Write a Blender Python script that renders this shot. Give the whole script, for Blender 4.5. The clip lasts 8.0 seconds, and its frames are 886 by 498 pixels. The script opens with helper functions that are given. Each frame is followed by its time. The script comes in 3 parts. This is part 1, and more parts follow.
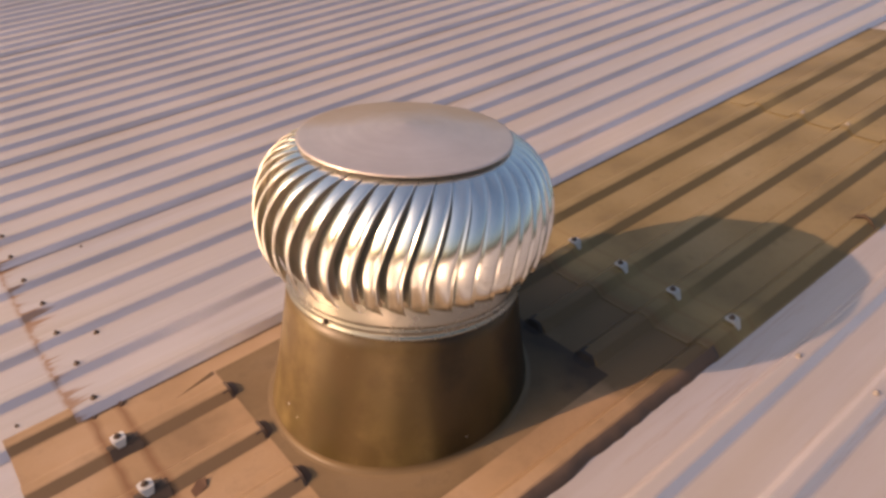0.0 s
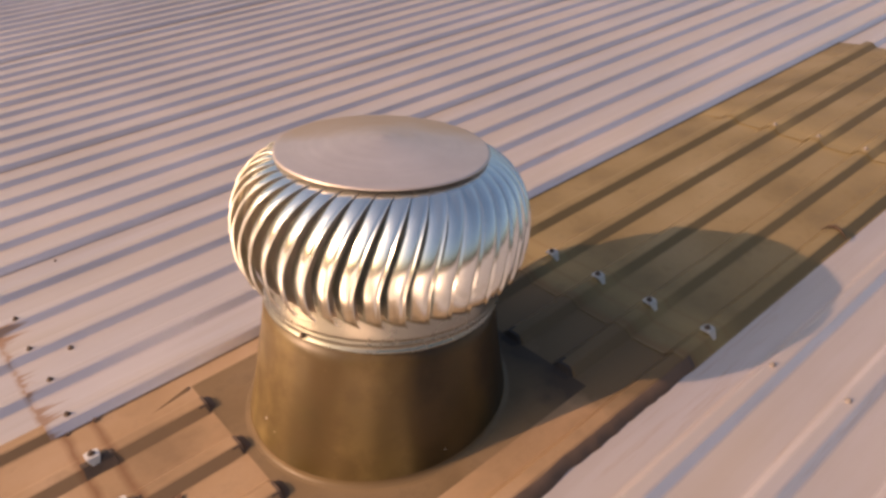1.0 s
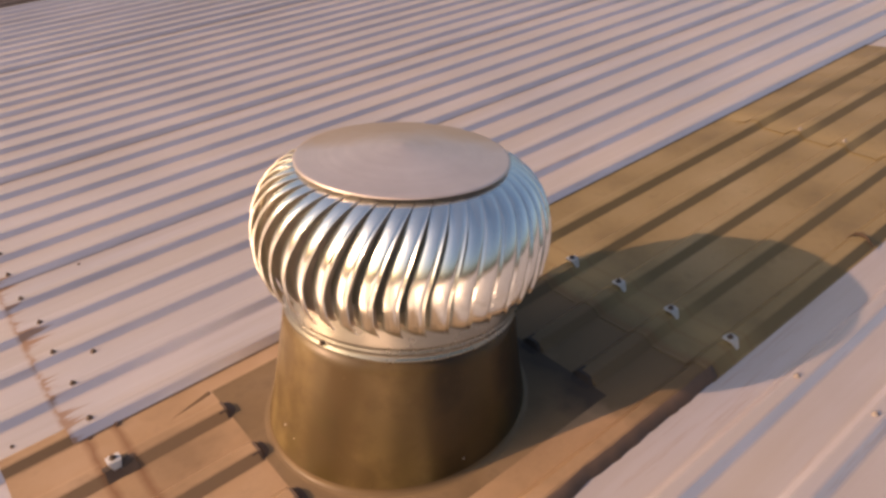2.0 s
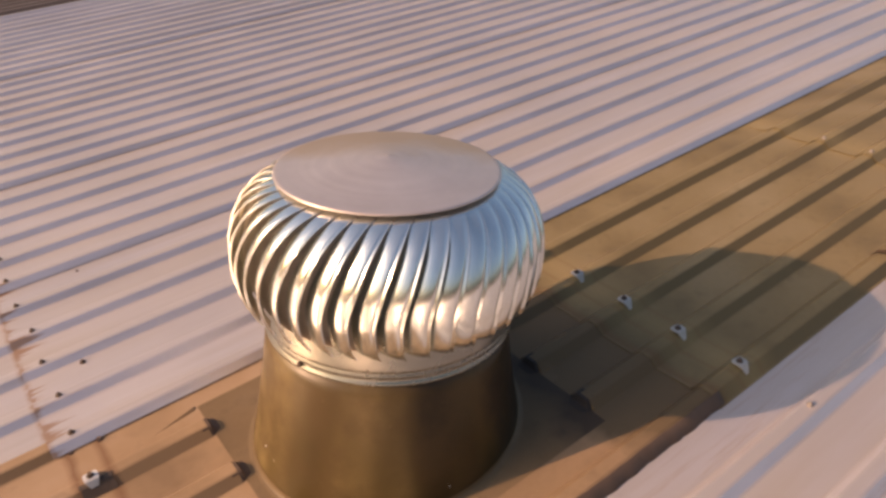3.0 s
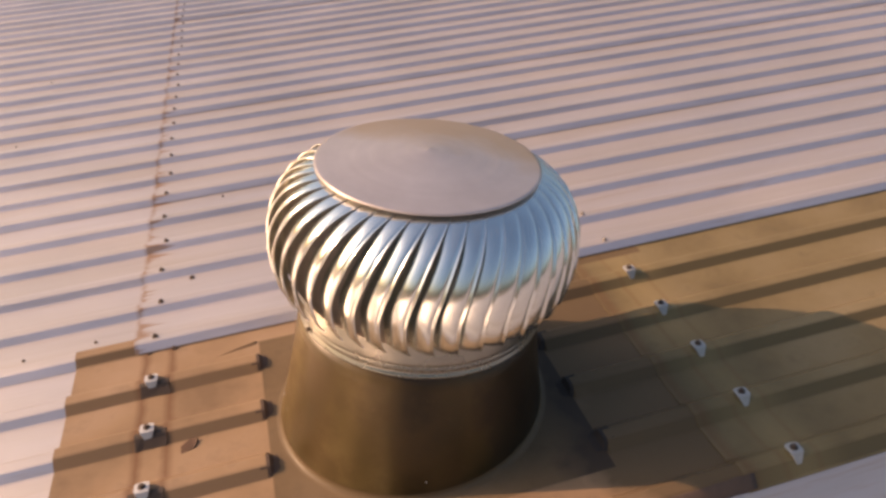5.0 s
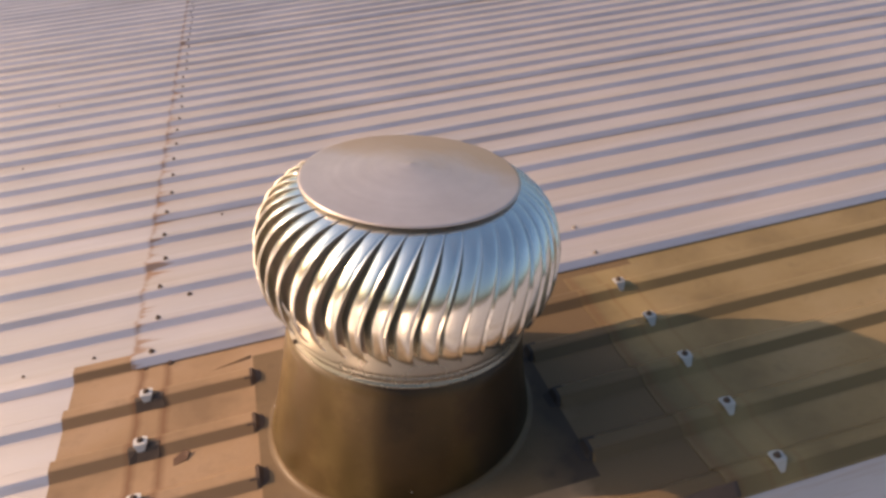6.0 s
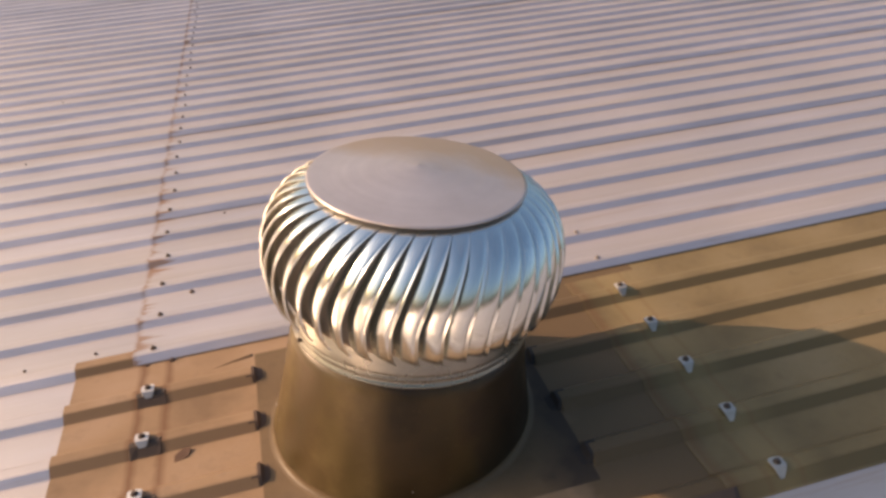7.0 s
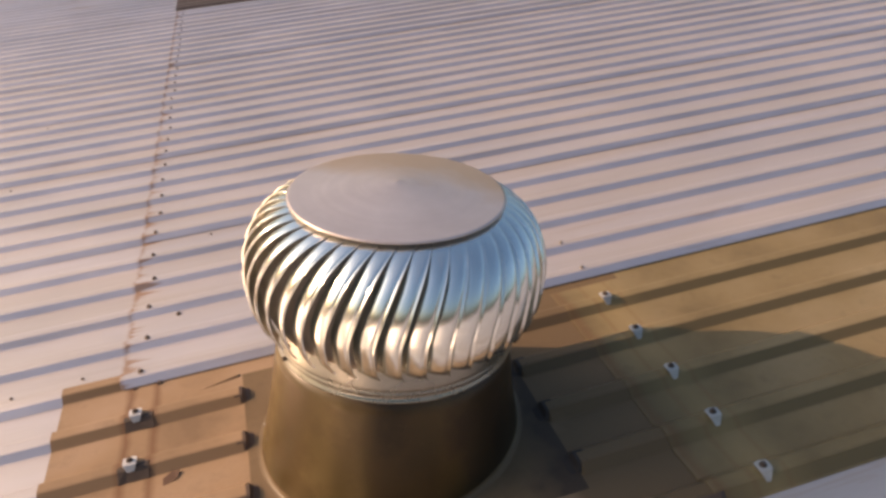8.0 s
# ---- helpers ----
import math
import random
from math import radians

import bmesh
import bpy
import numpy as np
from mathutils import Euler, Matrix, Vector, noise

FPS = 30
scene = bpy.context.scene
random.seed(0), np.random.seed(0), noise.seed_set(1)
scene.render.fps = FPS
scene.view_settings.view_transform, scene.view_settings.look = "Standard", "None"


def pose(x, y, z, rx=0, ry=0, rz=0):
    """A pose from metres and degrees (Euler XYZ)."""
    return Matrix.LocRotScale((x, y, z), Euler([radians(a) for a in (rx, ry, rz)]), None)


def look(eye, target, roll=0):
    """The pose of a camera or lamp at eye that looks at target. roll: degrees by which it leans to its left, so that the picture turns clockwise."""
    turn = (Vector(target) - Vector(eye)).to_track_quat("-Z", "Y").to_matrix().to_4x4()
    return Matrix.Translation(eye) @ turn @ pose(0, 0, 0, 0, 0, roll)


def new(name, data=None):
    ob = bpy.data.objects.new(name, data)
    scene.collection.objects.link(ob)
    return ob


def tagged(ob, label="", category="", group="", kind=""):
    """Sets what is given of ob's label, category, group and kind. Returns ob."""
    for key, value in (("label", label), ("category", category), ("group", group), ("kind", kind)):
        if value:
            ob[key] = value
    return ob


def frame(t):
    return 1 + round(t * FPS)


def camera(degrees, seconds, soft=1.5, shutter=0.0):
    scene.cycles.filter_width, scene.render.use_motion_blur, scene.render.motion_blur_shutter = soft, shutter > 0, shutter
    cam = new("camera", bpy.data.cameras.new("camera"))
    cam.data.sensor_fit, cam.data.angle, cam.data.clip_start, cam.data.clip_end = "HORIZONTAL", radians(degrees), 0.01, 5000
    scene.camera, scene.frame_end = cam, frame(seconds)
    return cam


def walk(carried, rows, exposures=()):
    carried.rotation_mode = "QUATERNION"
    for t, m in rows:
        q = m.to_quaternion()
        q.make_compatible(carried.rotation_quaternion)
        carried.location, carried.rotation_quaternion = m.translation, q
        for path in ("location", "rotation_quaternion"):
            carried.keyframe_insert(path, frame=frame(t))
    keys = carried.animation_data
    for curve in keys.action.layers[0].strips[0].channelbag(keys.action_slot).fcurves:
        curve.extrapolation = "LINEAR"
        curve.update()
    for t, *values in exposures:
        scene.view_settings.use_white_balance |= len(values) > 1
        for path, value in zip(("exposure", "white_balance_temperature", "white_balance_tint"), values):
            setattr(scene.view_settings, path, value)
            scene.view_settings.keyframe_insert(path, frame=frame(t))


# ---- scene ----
cam = camera(63.6, 8.0, soft=3.0)
PATH = [
    (0, (-0.086, -1.572, 1.396), (0.917, -0.232, 0.301), -4.6),
    (0.5, (-0.078, -1.569, 1.4), (0.949, -0.247, 0.306), -4.5),
    (1, (-0.081, -1.58, 1.401), (0.975, -0.262, 0.329), -3.9),
    (1.5, (-0.079, -1.578, 1.407), (0.971, -0.242, 0.352), -3.8),
    (1.7, (-0.078, -1.572, 1.413), (0.962, -0.231, 0.354), -4.0),
    (2.8, (0.011, -1.563, 1.401), (0.977, -0.179, 0.327), -5.4),
    (3, (0.055, -1.555, 1.39), (1.014, -0.153, 0.334), -5.2),
    (3.2, (0.110, -1.547, 1.382), (0.986, -0.143, 0.350), -4.8),
    (3.5, (0.186, -1.536, 1.383), (1.009, -0.076, 0.291), -3.8),
    (3.8, (0.243, -1.547, 1.391), (1.006, -0.116, 0.308), -2.7),
    (4, (0.282, -1.557, 1.402), (0.975, -0.071, 0.257), -5.3),
    (4.2, (0.330, -1.588, 1.398), (0.925, -0.095, 0.294), -5.0),
    (4.5, (0.4, -1.645, 1.412), (0.928, -0.072, 0.296), -0.6),
    (4.7, (0.435, -1.671, 1.421), (0.876, -0.068, 0.308), -2.4),
    (5.8, (0.524, -1.754, 1.416), (0.897, -0.097, 0.361), -5.6),
    (6, (0.529, -1.756, 1.421), (0.902, -0.095, 0.37), -5.4),
    (6.2, (0.527, -1.756, 1.417), (0.874, -0.134, 0.392), -5.5),
    (6.5, (0.526, -1.754, 1.418), (0.875, -0.099, 0.351), -5.4),
    (7, (0.507, -1.761, 1.422), (0.89, -0.097, 0.38), -4.2),
    (7.2, (0.506, -1.765, 1.419), (0.924, -0.145, 0.419), -3.1),
    (7.5, (0.51, -1.769, 1.425), (0.899, -0.096, 0.402), -4.5),
    (7.7, (0.515, -1.775, 1.423), (0.891, -0.135, 0.439), -4.8),
    (8, (0.529, -1.779, 1.427), (0.94, -0.102, 0.418), -5.5),
]
SLOPE = 7.5
ROOF = pose(0, 0, 0, 0, -SLOPE, 0)
walk(cam, [(t, ROOF @ look(eye, target, roll)) for t, eye, target, roll in PATH],
     exposures=[(0.0, 0.43, 6700, 24), (4.5, 0.43, 6600, 24), (6.0, 0.46, 6270, 18.5), (8.0, 0.46, 6190, 17.5)])

# ---- world and sun ----
SUN_DIR = (ROOF.to_3x3() @ Vector((-1.65, 0.65, 1.0))).normalized()
world = bpy.data.worlds.new("world")
scene.world = world
world.use_nodes = True
wn, wl = world.node_tree.nodes, world.node_tree.links
sky = wn.new("ShaderNodeTexSky")
sky.sky_type, sky.sun_disc = "NISHITA", False
sky.sun_elevation = math.asin(SUN_DIR.z)
sky.sun_rotation = math.atan2(SUN_DIR.x, SUN_DIR.y)
sky.dust_density, sky.air_density, sky.ozone_density = 7.0, 1.6, 3.0
wl.new(sky.outputs["Color"], wn["Background"].inputs["Color"])
wn["Background"].inputs["Strength"].default_value = 0.132
sun_data = bpy.data.lights.new("sun", "SUN")
sun_data.energy, sun_data.angle, sun_data.color = 4.0, radians(0.6), (1.0, 0.64, 0.37)
sun = new("sun", sun_data)
sun.matrix_world = look(SUN_DIR * 30, (0, 0, 0))

# ---- materials ----
def base_mat(name, rough, metal=0.0, spec=0.5):
    m = bpy.data.materials.new(name)
    m.use_nodes = True
    b = m.node_tree.nodes["Principled BSDF"]
    b.inputs["Roughness"].default_value = rough
    b.inputs["Metallic"].default_value = metal
    b.inputs["Specular IOR Level"].default_value = spec
    return m, m.node_tree.nodes, m.node_tree.links, b


def coords(n, l, scale=(1, 1, 1), shift=True):
    tc = n.new("ShaderNodeTexCoord")
    mp = n.new("ShaderNodeMapping")
    mp.inputs["Scale"].default_value = scale
    l.new(tc.outputs["Object"], mp.inputs["Vector"])
    if shift:
        oi = n.new("ShaderNodeObjectInfo")
        mul = n.new("ShaderNodeMath")
        mul.operation = "MULTIPLY"
        mul.inputs[1].default_value = 37.0
        l.new(oi.outputs["Random"], mul.inputs[0])
        l.new(mul.outputs[0], mp.inputs["Location"])
    return mp.outputs["Vector"]


def noise_tex(n, l, vec, scale, detail=4.0, rough=0.6):
    t = n.new("ShaderNodeTexNoise")
    t.inputs["Scale"].default_value = scale
    t.inputs["Detail"].default_value = detail
    t.inputs["Roughness"].default_value = rough
    l.new(vec, t.inputs["Vector"])
    return t.outputs["Fac"]


def ramp(n, l, fac, stops):
    r = n.new("ShaderNodeValToRGB")
    e = r.color_ramp.elements
    while len(e) < len(stops):
        e.new(0.5)
    for i, (p, c) in enumerate(stops):
        e[i].position = p
        e[i].color = (*c, 1) if len(c) == 3 else c
    l.new(fac, r.inputs["Fac"])
    return r.outputs["Color"]


def mix(n, l, fac, a, b):
    m = n.new("ShaderNodeMix")
    m.data_type = "RGBA"
    for sock, v in ((m.inputs[0], fac), (m.inputs[6], a), (m.inputs[7], b)):
        if isinstance(v, (int, float)):
            sock.default_value = v
        elif isinstance(v, tuple):
            sock.default_value = (*v, 1)
        else:
            l.new(v, sock)
    return m.outputs[2]


def math_node(n, l, op, a, b=0.0, clamp=False):
    m = n.new("ShaderNodeMath")
    m.operation, m.use_clamp = op, clamp
    for sock, v in ((m.inputs[0], a), (m.inputs[1], b)):
        if isinstance(v, (int, float)):
            sock.default_value = v
        else:
            l.new(v, sock)
    return m.outputs[0]


def bump(n, l, b, height, strength, distance):
    k = n.new("ShaderNodeBump")
    k.inputs["Strength"].default_value = strength
    k.inputs["Distance"].default_value = distance
    l.new(height, k.inputs["Height"])
    l.new(k.outputs["Normal"], b.inputs["Normal"])


def band(n, l, x, centre, width):
    """1 at centre, falling to 0 at width from it."""
    d = math_node(n, l, "ABSOLUTE", math_node(n, l, "SUBTRACT", x, centre))
    return math_node(n, l, "SUBTRACT", 1.0, math_node(n, l, "DIVIDE", d, width), clamp=True)


def split_x(n, l):
    tc = n.new("ShaderNodeTexCoord")
    s = n.new("ShaderNodeSeparateXYZ")
    l.new(tc.outputs["Object"], s.inputs[0])
    return s.outputs


def sheet_metal():
    m, n, l, b = base_mat("weathered_zinc_aluminium", 0.45, 0.60, 0.5)
    long = coords(n, l, (0.5, 7.0, 7.0))
    even = coords(n, l, (1, 1, 1))
    big = noise_tex(n, l, even, 1.6, 3)
    streak = noise_tex(n, l, long, 2.2, 5)
    fine = noise_tex(n, l, even, 160, 2)
    col = ramp(n, l, big, [(0.3, (0.575, 0.530, 0.532)), (0.7, (0.67, 0.618, 0.622))])
    dirt = ramp(n, l, streak, [(0.50, (0, 0, 0)), (0.78, (0.55, 0.55, 0.55))])
    col = mix(n, l, dirt, col, (0.44, 0.36, 0.30))
    # fine orange dust that has settled on the level faces, thicker in long drifts
    up = n.new("ShaderNodeSeparateXYZ")
    l.new(n.new("ShaderNodeNewGeometry").outputs["True Normal"], up.inputs[0])
    low = math_node(n, l, "DIVIDE", math_node(n, l, "SUBTRACT", up.outputs[2], 0.78), 0.18, clamp=True)
    drift = noise_tex(n, l, coords(n, l, (0.45, 3.0, 3.0)), 1.7, 4)
    dust = math_node(n, l, "MULTIPLY", low, ramp(n, l, drift, [(0.30, (0.36,) * 3), (0.66, (0.80,) * 3)]))
    col = mix(n, l, dust, col, (0.475, 0.40, 0.325))
    l.new(math_node(n, l, "SUBTRACT", 0.62, math_node(n, l, "MULTIPLY", dust, 0.20)), b.inputs["Metallic"])
    # rust that creeps in uneven streaks from the end lap
    x = split_x(n, l)[0]
    d = math_node(n, l, "ADD", x, 0.064)
    comb = noise_tex(n, l, coords(n, l, (0.6, 26, 8)), 1.0, 4, 0.7)
    reach = math_node(n, l, "MULTIPLY", math_node(n, l, "SUBTRACT", comb, 0.50), 0.55)
    above = math_node(n, l, "DIVIDE", math_node(n, l, "SUBTRACT", reach, d), 0.03, clamp=True)
    above = math_node(n, l, "MULTIPLY", above, math_node(n, l, "GREATER_THAN", d, -0.002))
    line = math_node(n, l, "MULTIPLY", band(n, l, d, 0.0, 0.016), ramp(n, l, comb, [(0.35, (0.2,) * 3), (0.6, (1, 1, 1))]))
    rust = math_node(n, l, "MULTIPLY", math_node(n, l, "ADD", above, line, clamp=True), 0.8)
    col = mix(n, l, rust, col, (0.33, 0.175, 0.08))
    blot = noise_tex(n, l, coords(n, l, (0.35, 5, 5)), 3.1, 5, 0.75)
    col = mix(n, l, ramp(n, l, blot, [(0.60, (0, 0, 0)), (0.72, (0.45, 0.45, 0.45))]), col, (0.42, 0.27, 0.16))
    l.new(col, b.inputs["Base Color"])
    rg = ramp(n, l, big, [(0.3, (0.30,) * 3), (0.7, (0.44,) * 3)])
    l.new(rg, b.inputs["Roughness"])
    bump(n, l, b, math_node(n, l, "ADD", math_node(n, l, "MULTIPLY", fine, 0.1), big), 0.25, 0.004)
    return m


def fibreglass(name, tone, lines, pale=(), gloss=1.0, grime_shade=None, grime_shade_tone=(0.112, 0.081, 0.045)):
    m, n, l, b = base_mat(name, 0.33, 0.0, 0.08)
    even = coords(n, l)
    big = noise_tex(n, l, even, 3.0, 4)
    fibre = noise_tex(n, l, coords(n, l, (1, 9, 9)), 26, 4)
    mottle = noise_tex(n, l, even, 12, 5)
    dark = tuple(v * 0.62 for v in tone)
    lite = (tone[0] * 1.22, tone[1] * 1.28, tone[2] * 1.45)
    col = ramp(n, l, big, [(0.3, dark), (0.5, tone), (0.72, lite)])
    spots = ramp(n, l, mottle, [(0.55, (0, 0, 0)), (0.75, (0.5, 0.5, 0.5))])
    col = mix(n, l, spots, col, tuple(v * 0.5 for v in tone))
    col = mix(n, l, math_node(n, l, "MULTIPLY", fibre, 0.25), col, lite)
    # level faces keep the full colour, the steep webs are darker
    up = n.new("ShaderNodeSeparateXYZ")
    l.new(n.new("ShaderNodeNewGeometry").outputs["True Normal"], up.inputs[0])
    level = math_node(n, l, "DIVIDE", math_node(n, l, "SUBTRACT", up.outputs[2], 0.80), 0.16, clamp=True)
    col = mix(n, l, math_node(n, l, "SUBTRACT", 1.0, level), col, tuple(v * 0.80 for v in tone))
    x = split_x(n, l)[0]
    for centre, width, amount in lines:
        wob = math_node(n, l, "ADD", x, math_node(n, l, "MULTIPLY", math_node(n, l, "SUBTRACT", mottle, 0.5), 0.02))
        f = math_node(n, l, "MULTIPLY", band(n, l, wob, centre, width), amount)
        col = mix(n, l, f, col, (0.13, 0.065, 0.035))
    for centre, width in pale:
        col = mix(n, l, math_node(n, l, "MULTIPLY", band(n, l, x, centre, width), 0.45), col, (0.30, 0.23, 0.11))
    if grime_shade:
        # ventilator's shade put into the colour of the uphill end, with dirty blots
        edge = math_node(n, l, "ADD", math_node(n, l, "SUBTRACT", x, grime_shade), math_node(n, l, "MULTIPLY", math_node(n, l, "SUBTRACT", big, 0.5), 0.6))
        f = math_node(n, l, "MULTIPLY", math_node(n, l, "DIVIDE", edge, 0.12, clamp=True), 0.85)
        col = mix(n, l, f, col, grime_shade_tone)
    l.new(col, b.inputs["Base Color"])
    l.new(ramp(n, l, mottle, [(0.3, (0.36 * gloss,) * 3), (0.7, (0.54 * gloss,) * 3)]), b.inputs["Roughness"])
    bump(n, l, b, fibre, 0.18, 0.003)
    return m


def bright_metal(name, tone, rough, wear=0.1, metal=0.97):
    m, n, l, b = base_mat(name, rough, metal)
    even = coords(n, l)
    big = noise_tex(n, l, even, 9, 4)
    col = ramp(n, l, big, [(0.3, tuple(v * (1 - wear) for v in tone)), (0.7, tone)])
    l.new(col, b.inputs["Base Color"])
    l.new(ramp(n, l, big, [(0.3, (rough * 0.8,) * 3), (0.7, (rough * 1.3,) * 3)]), b.inputs["Roughness"])
    bump(n, l, b, noise_tex(n, l, even, 30, 3), 0.035, 0.004)
    return m


def plain(name, tone, rough, metal=0.0, scale=20.0, vary=0.25):
    m, n, l, b = base_mat(name, rough, metal)
    f = noise_tex(n, l, coords(n, l), scale, 4)
    l.new(ramp(n, l, f, [(0.3, tuple(v * (1 - vary) for v in tone)), (0.7, tone)]), b.inputs["Base Color"])
    bump(n, l, b, f, 0.2, 0.002)
    return m


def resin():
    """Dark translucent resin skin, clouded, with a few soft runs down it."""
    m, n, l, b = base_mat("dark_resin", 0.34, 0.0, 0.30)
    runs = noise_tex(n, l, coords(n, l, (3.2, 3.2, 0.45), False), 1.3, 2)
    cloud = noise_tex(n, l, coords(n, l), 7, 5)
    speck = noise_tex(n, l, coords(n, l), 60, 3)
    # sunlit -x side put into the colour: paler towards it
    lit_runs = math_node(n, l, "SUBTRACT", runs, math_node(n, l, "MULTIPLY", split_x(n, l)[0], 0.40))
    col = ramp(n, l, lit_runs, [(0.36, (0.025, 0.0165, 0.0055)), (0.49, (0.058, 0.040, 0.0130)), (0.68, (0.165, 0.120, 0.050))])
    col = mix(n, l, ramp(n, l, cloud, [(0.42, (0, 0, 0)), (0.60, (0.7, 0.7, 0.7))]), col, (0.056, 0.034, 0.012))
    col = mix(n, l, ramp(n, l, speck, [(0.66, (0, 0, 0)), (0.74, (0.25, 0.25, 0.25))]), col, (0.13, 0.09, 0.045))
    # shade of the +x side painted as a dark run, with a ragged edge
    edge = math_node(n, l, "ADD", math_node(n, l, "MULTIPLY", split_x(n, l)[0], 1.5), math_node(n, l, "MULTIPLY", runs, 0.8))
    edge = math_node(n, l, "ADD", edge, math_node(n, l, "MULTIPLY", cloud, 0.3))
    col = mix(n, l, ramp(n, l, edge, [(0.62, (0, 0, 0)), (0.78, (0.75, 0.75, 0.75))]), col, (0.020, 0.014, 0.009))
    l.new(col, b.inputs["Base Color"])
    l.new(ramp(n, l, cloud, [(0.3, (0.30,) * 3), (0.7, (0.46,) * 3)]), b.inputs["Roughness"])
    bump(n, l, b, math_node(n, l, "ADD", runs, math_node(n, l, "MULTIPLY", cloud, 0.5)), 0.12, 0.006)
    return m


def cap_metal():
    """Oxidised spun aluminium under a thin coat of dust."""
    m, n, l, b = base_mat("dusty_spun_aluminium", 0.36, 0.62)
    o = split_x(n, l)
    r = math_node(n, l, "SQRT", math_node(n, l, "ADD", math_node(n, l, "POWER", o[0], 2.0), math_node(n, l, "POWER", o[1], 2.0)))
    ring = n.new("ShaderNodeTexNoise")
    ring.noise_dimensions = "1D"
    ring.inputs["Scale"].default_value = 42
    l.new(r, ring.inputs["W"])
    cloud = noise_tex(n, l, coords(n, l), 6, 4)
    col = ramp(n, l, cloud, [(0.3, (0.56, 0.48, 0.435)), (0.7, (0.69, 0.605, 0.555))])
    # tan on one side of the cone, with a ragged edge
    tan = noise_tex(n, l, coords(n, l, (1, 1, 1), False), 5.5, 4)
    side = math_node(n, l, "ADD", math_node(n, l, "MULTIPLY", o[0], 0.60), math_node(n, l, "MULTIPLY", o[1], 0.80))
    side = math_node(n, l, "ADD", math_node(n, l, "MULTIPLY", side, 2.6), tan)
    col = mix(n, l, ramp(n, l, side, [(0.50, (0, 0, 0)), (0.90, (0.9, 0.9, 0.9))]), col, (0.56, 0.39, 0.23))
    col = mix(n, l, math_node(n, l, "MULTIPLY", ring.outputs["Fac"], 0.3), col, (0.48, 0.41, 0.36))
    l.new(col, b.inputs["Base Color"])
    bump(n, l, b, ring.outputs["Fac"], 0.22, 0.003)
    return m


M_SHEET = sheet_metal()
M_BASE = fibreglass("brown_fibreglass", (0.272, 0.184, 0.108), [(-0.032, 0.020, 0.7), (0.045, 0.020, 0.65), (1.47, 0.012, 0.4)], grime_shade=1.02)
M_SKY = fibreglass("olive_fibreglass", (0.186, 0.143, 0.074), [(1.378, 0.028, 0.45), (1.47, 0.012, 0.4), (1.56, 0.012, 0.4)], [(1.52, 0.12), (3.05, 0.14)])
M_FAR = fibreglass("dusty_fibreglass", (0.150, 0.122, 0.108), [])
M_FLANGE = fibreglass("dark_laminate", (0.152, 0.106, 0.060), [], grime_shade=0.93, grime_shade_tone=(0.050, 0.039, 0.031))
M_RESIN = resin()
M_FOOT = fibreglass("glossy_laminate", (0.150, 0.104, 0.056), [], gloss=0.8)
M_FOOT.node_tree.nodes["Principled BSDF"].inputs["Specular IOR Level"].default_value = 0.16
M_VANE = bright_metal("bright_aluminium", (0.81, 0.85, 0.81), 0.18, 0.1, 0.95)
M_RING = bright_metal("dusty_aluminium", (0.34, 0.345, 0.305), 0.27, 0.18, 0.88)
M_CAP = cap_metal()
M_CLIP = plain("galvanised_clip", (0.62, 0.60, 0.57), 0.45, 0.3)
M_BOLT = plain("rusty_bolt", (0.12, 0.09, 0.07), 0.6, 0.5)
M_EARTH = plain("dry_earth", (0.22, 0.17, 0.12), 0.95, 0.0, 0.05)
M_WALL = plain("plaster", (0.5, 0.46, 0.4), 0.8, 0.0, 2.0)
M_DARK = plain("dusty_inner_metal", (0.60, 0.50, 0.385), 0.55, 0.1)
M_SHADE_CLIP = plain("shaded_clip_metal", (0.46, 0.455, 0.425), 0.55, 0.25)
M_SEAL = plain("old_mastic", (0.105, 0.070, 0.050), 0.85)
M_PAD = plain("dark_mastic", (0.062, 0.043, 0.032), 0.8)
M_TAR = plain("black_bitumen", (0.036, 0.029, 0.025), 0.85)
M_PALE = plain("dull_screw", (0.30, 0.27, 0.25), 0.65, 0.3)
M_TWIG = plain("dead_twig", (0.06, 0.036, 0.02), 0.85)
M_LEAF = plain("dry_leaf", (0.085, 0.042, 0.022), 0.8)


# ---- builders ----
def mesh_of(name, verts, faces, material, smooth=False):
    me = bpy.data.meshes.new(name)
    me.from_pydata([tuple(v) for v in verts], [], faces)
    me.materials.append(material)
    if smooth:
        me.polygons.foreach_set("use_smooth", [True] * len(me.polygons))
    me.update()
    return me


def child(name, me, parent, m=None, label=""):
    ob = new(name, me)
    ob.parent = parent
    ob.matrix_local = m if m is not None else Matrix()
    return tagged(ob, label)


def thing(name, m, label, category, group="", kind=""):
    ob = new(name)
    ob.empty_display_size = 0.1
    ob.matrix_world = m
    return tagged(ob, label, category, group, kind)


PITCH = 0.2
RIB_H = 0.0235
RIB_TOP = 0.017          # half width of the crest
RIB_FOOT = 0.039         # half width at the pan


def rib_height(y, foot=RIB_FOOT):
    """Height of the profile at y from the nearest crest."""
    d = abs((y + PITCH / 2) % PITCH - PITCH / 2)
    if d <= RIB_TOP:
        return RIB_H
    if d >= foot:
        return 0.0
    return RIB_H * (foot - d) / (foot - RIB_TOP)


SOFT_FOOT = 0.044        # the moulded fibreglass ribs spread wider


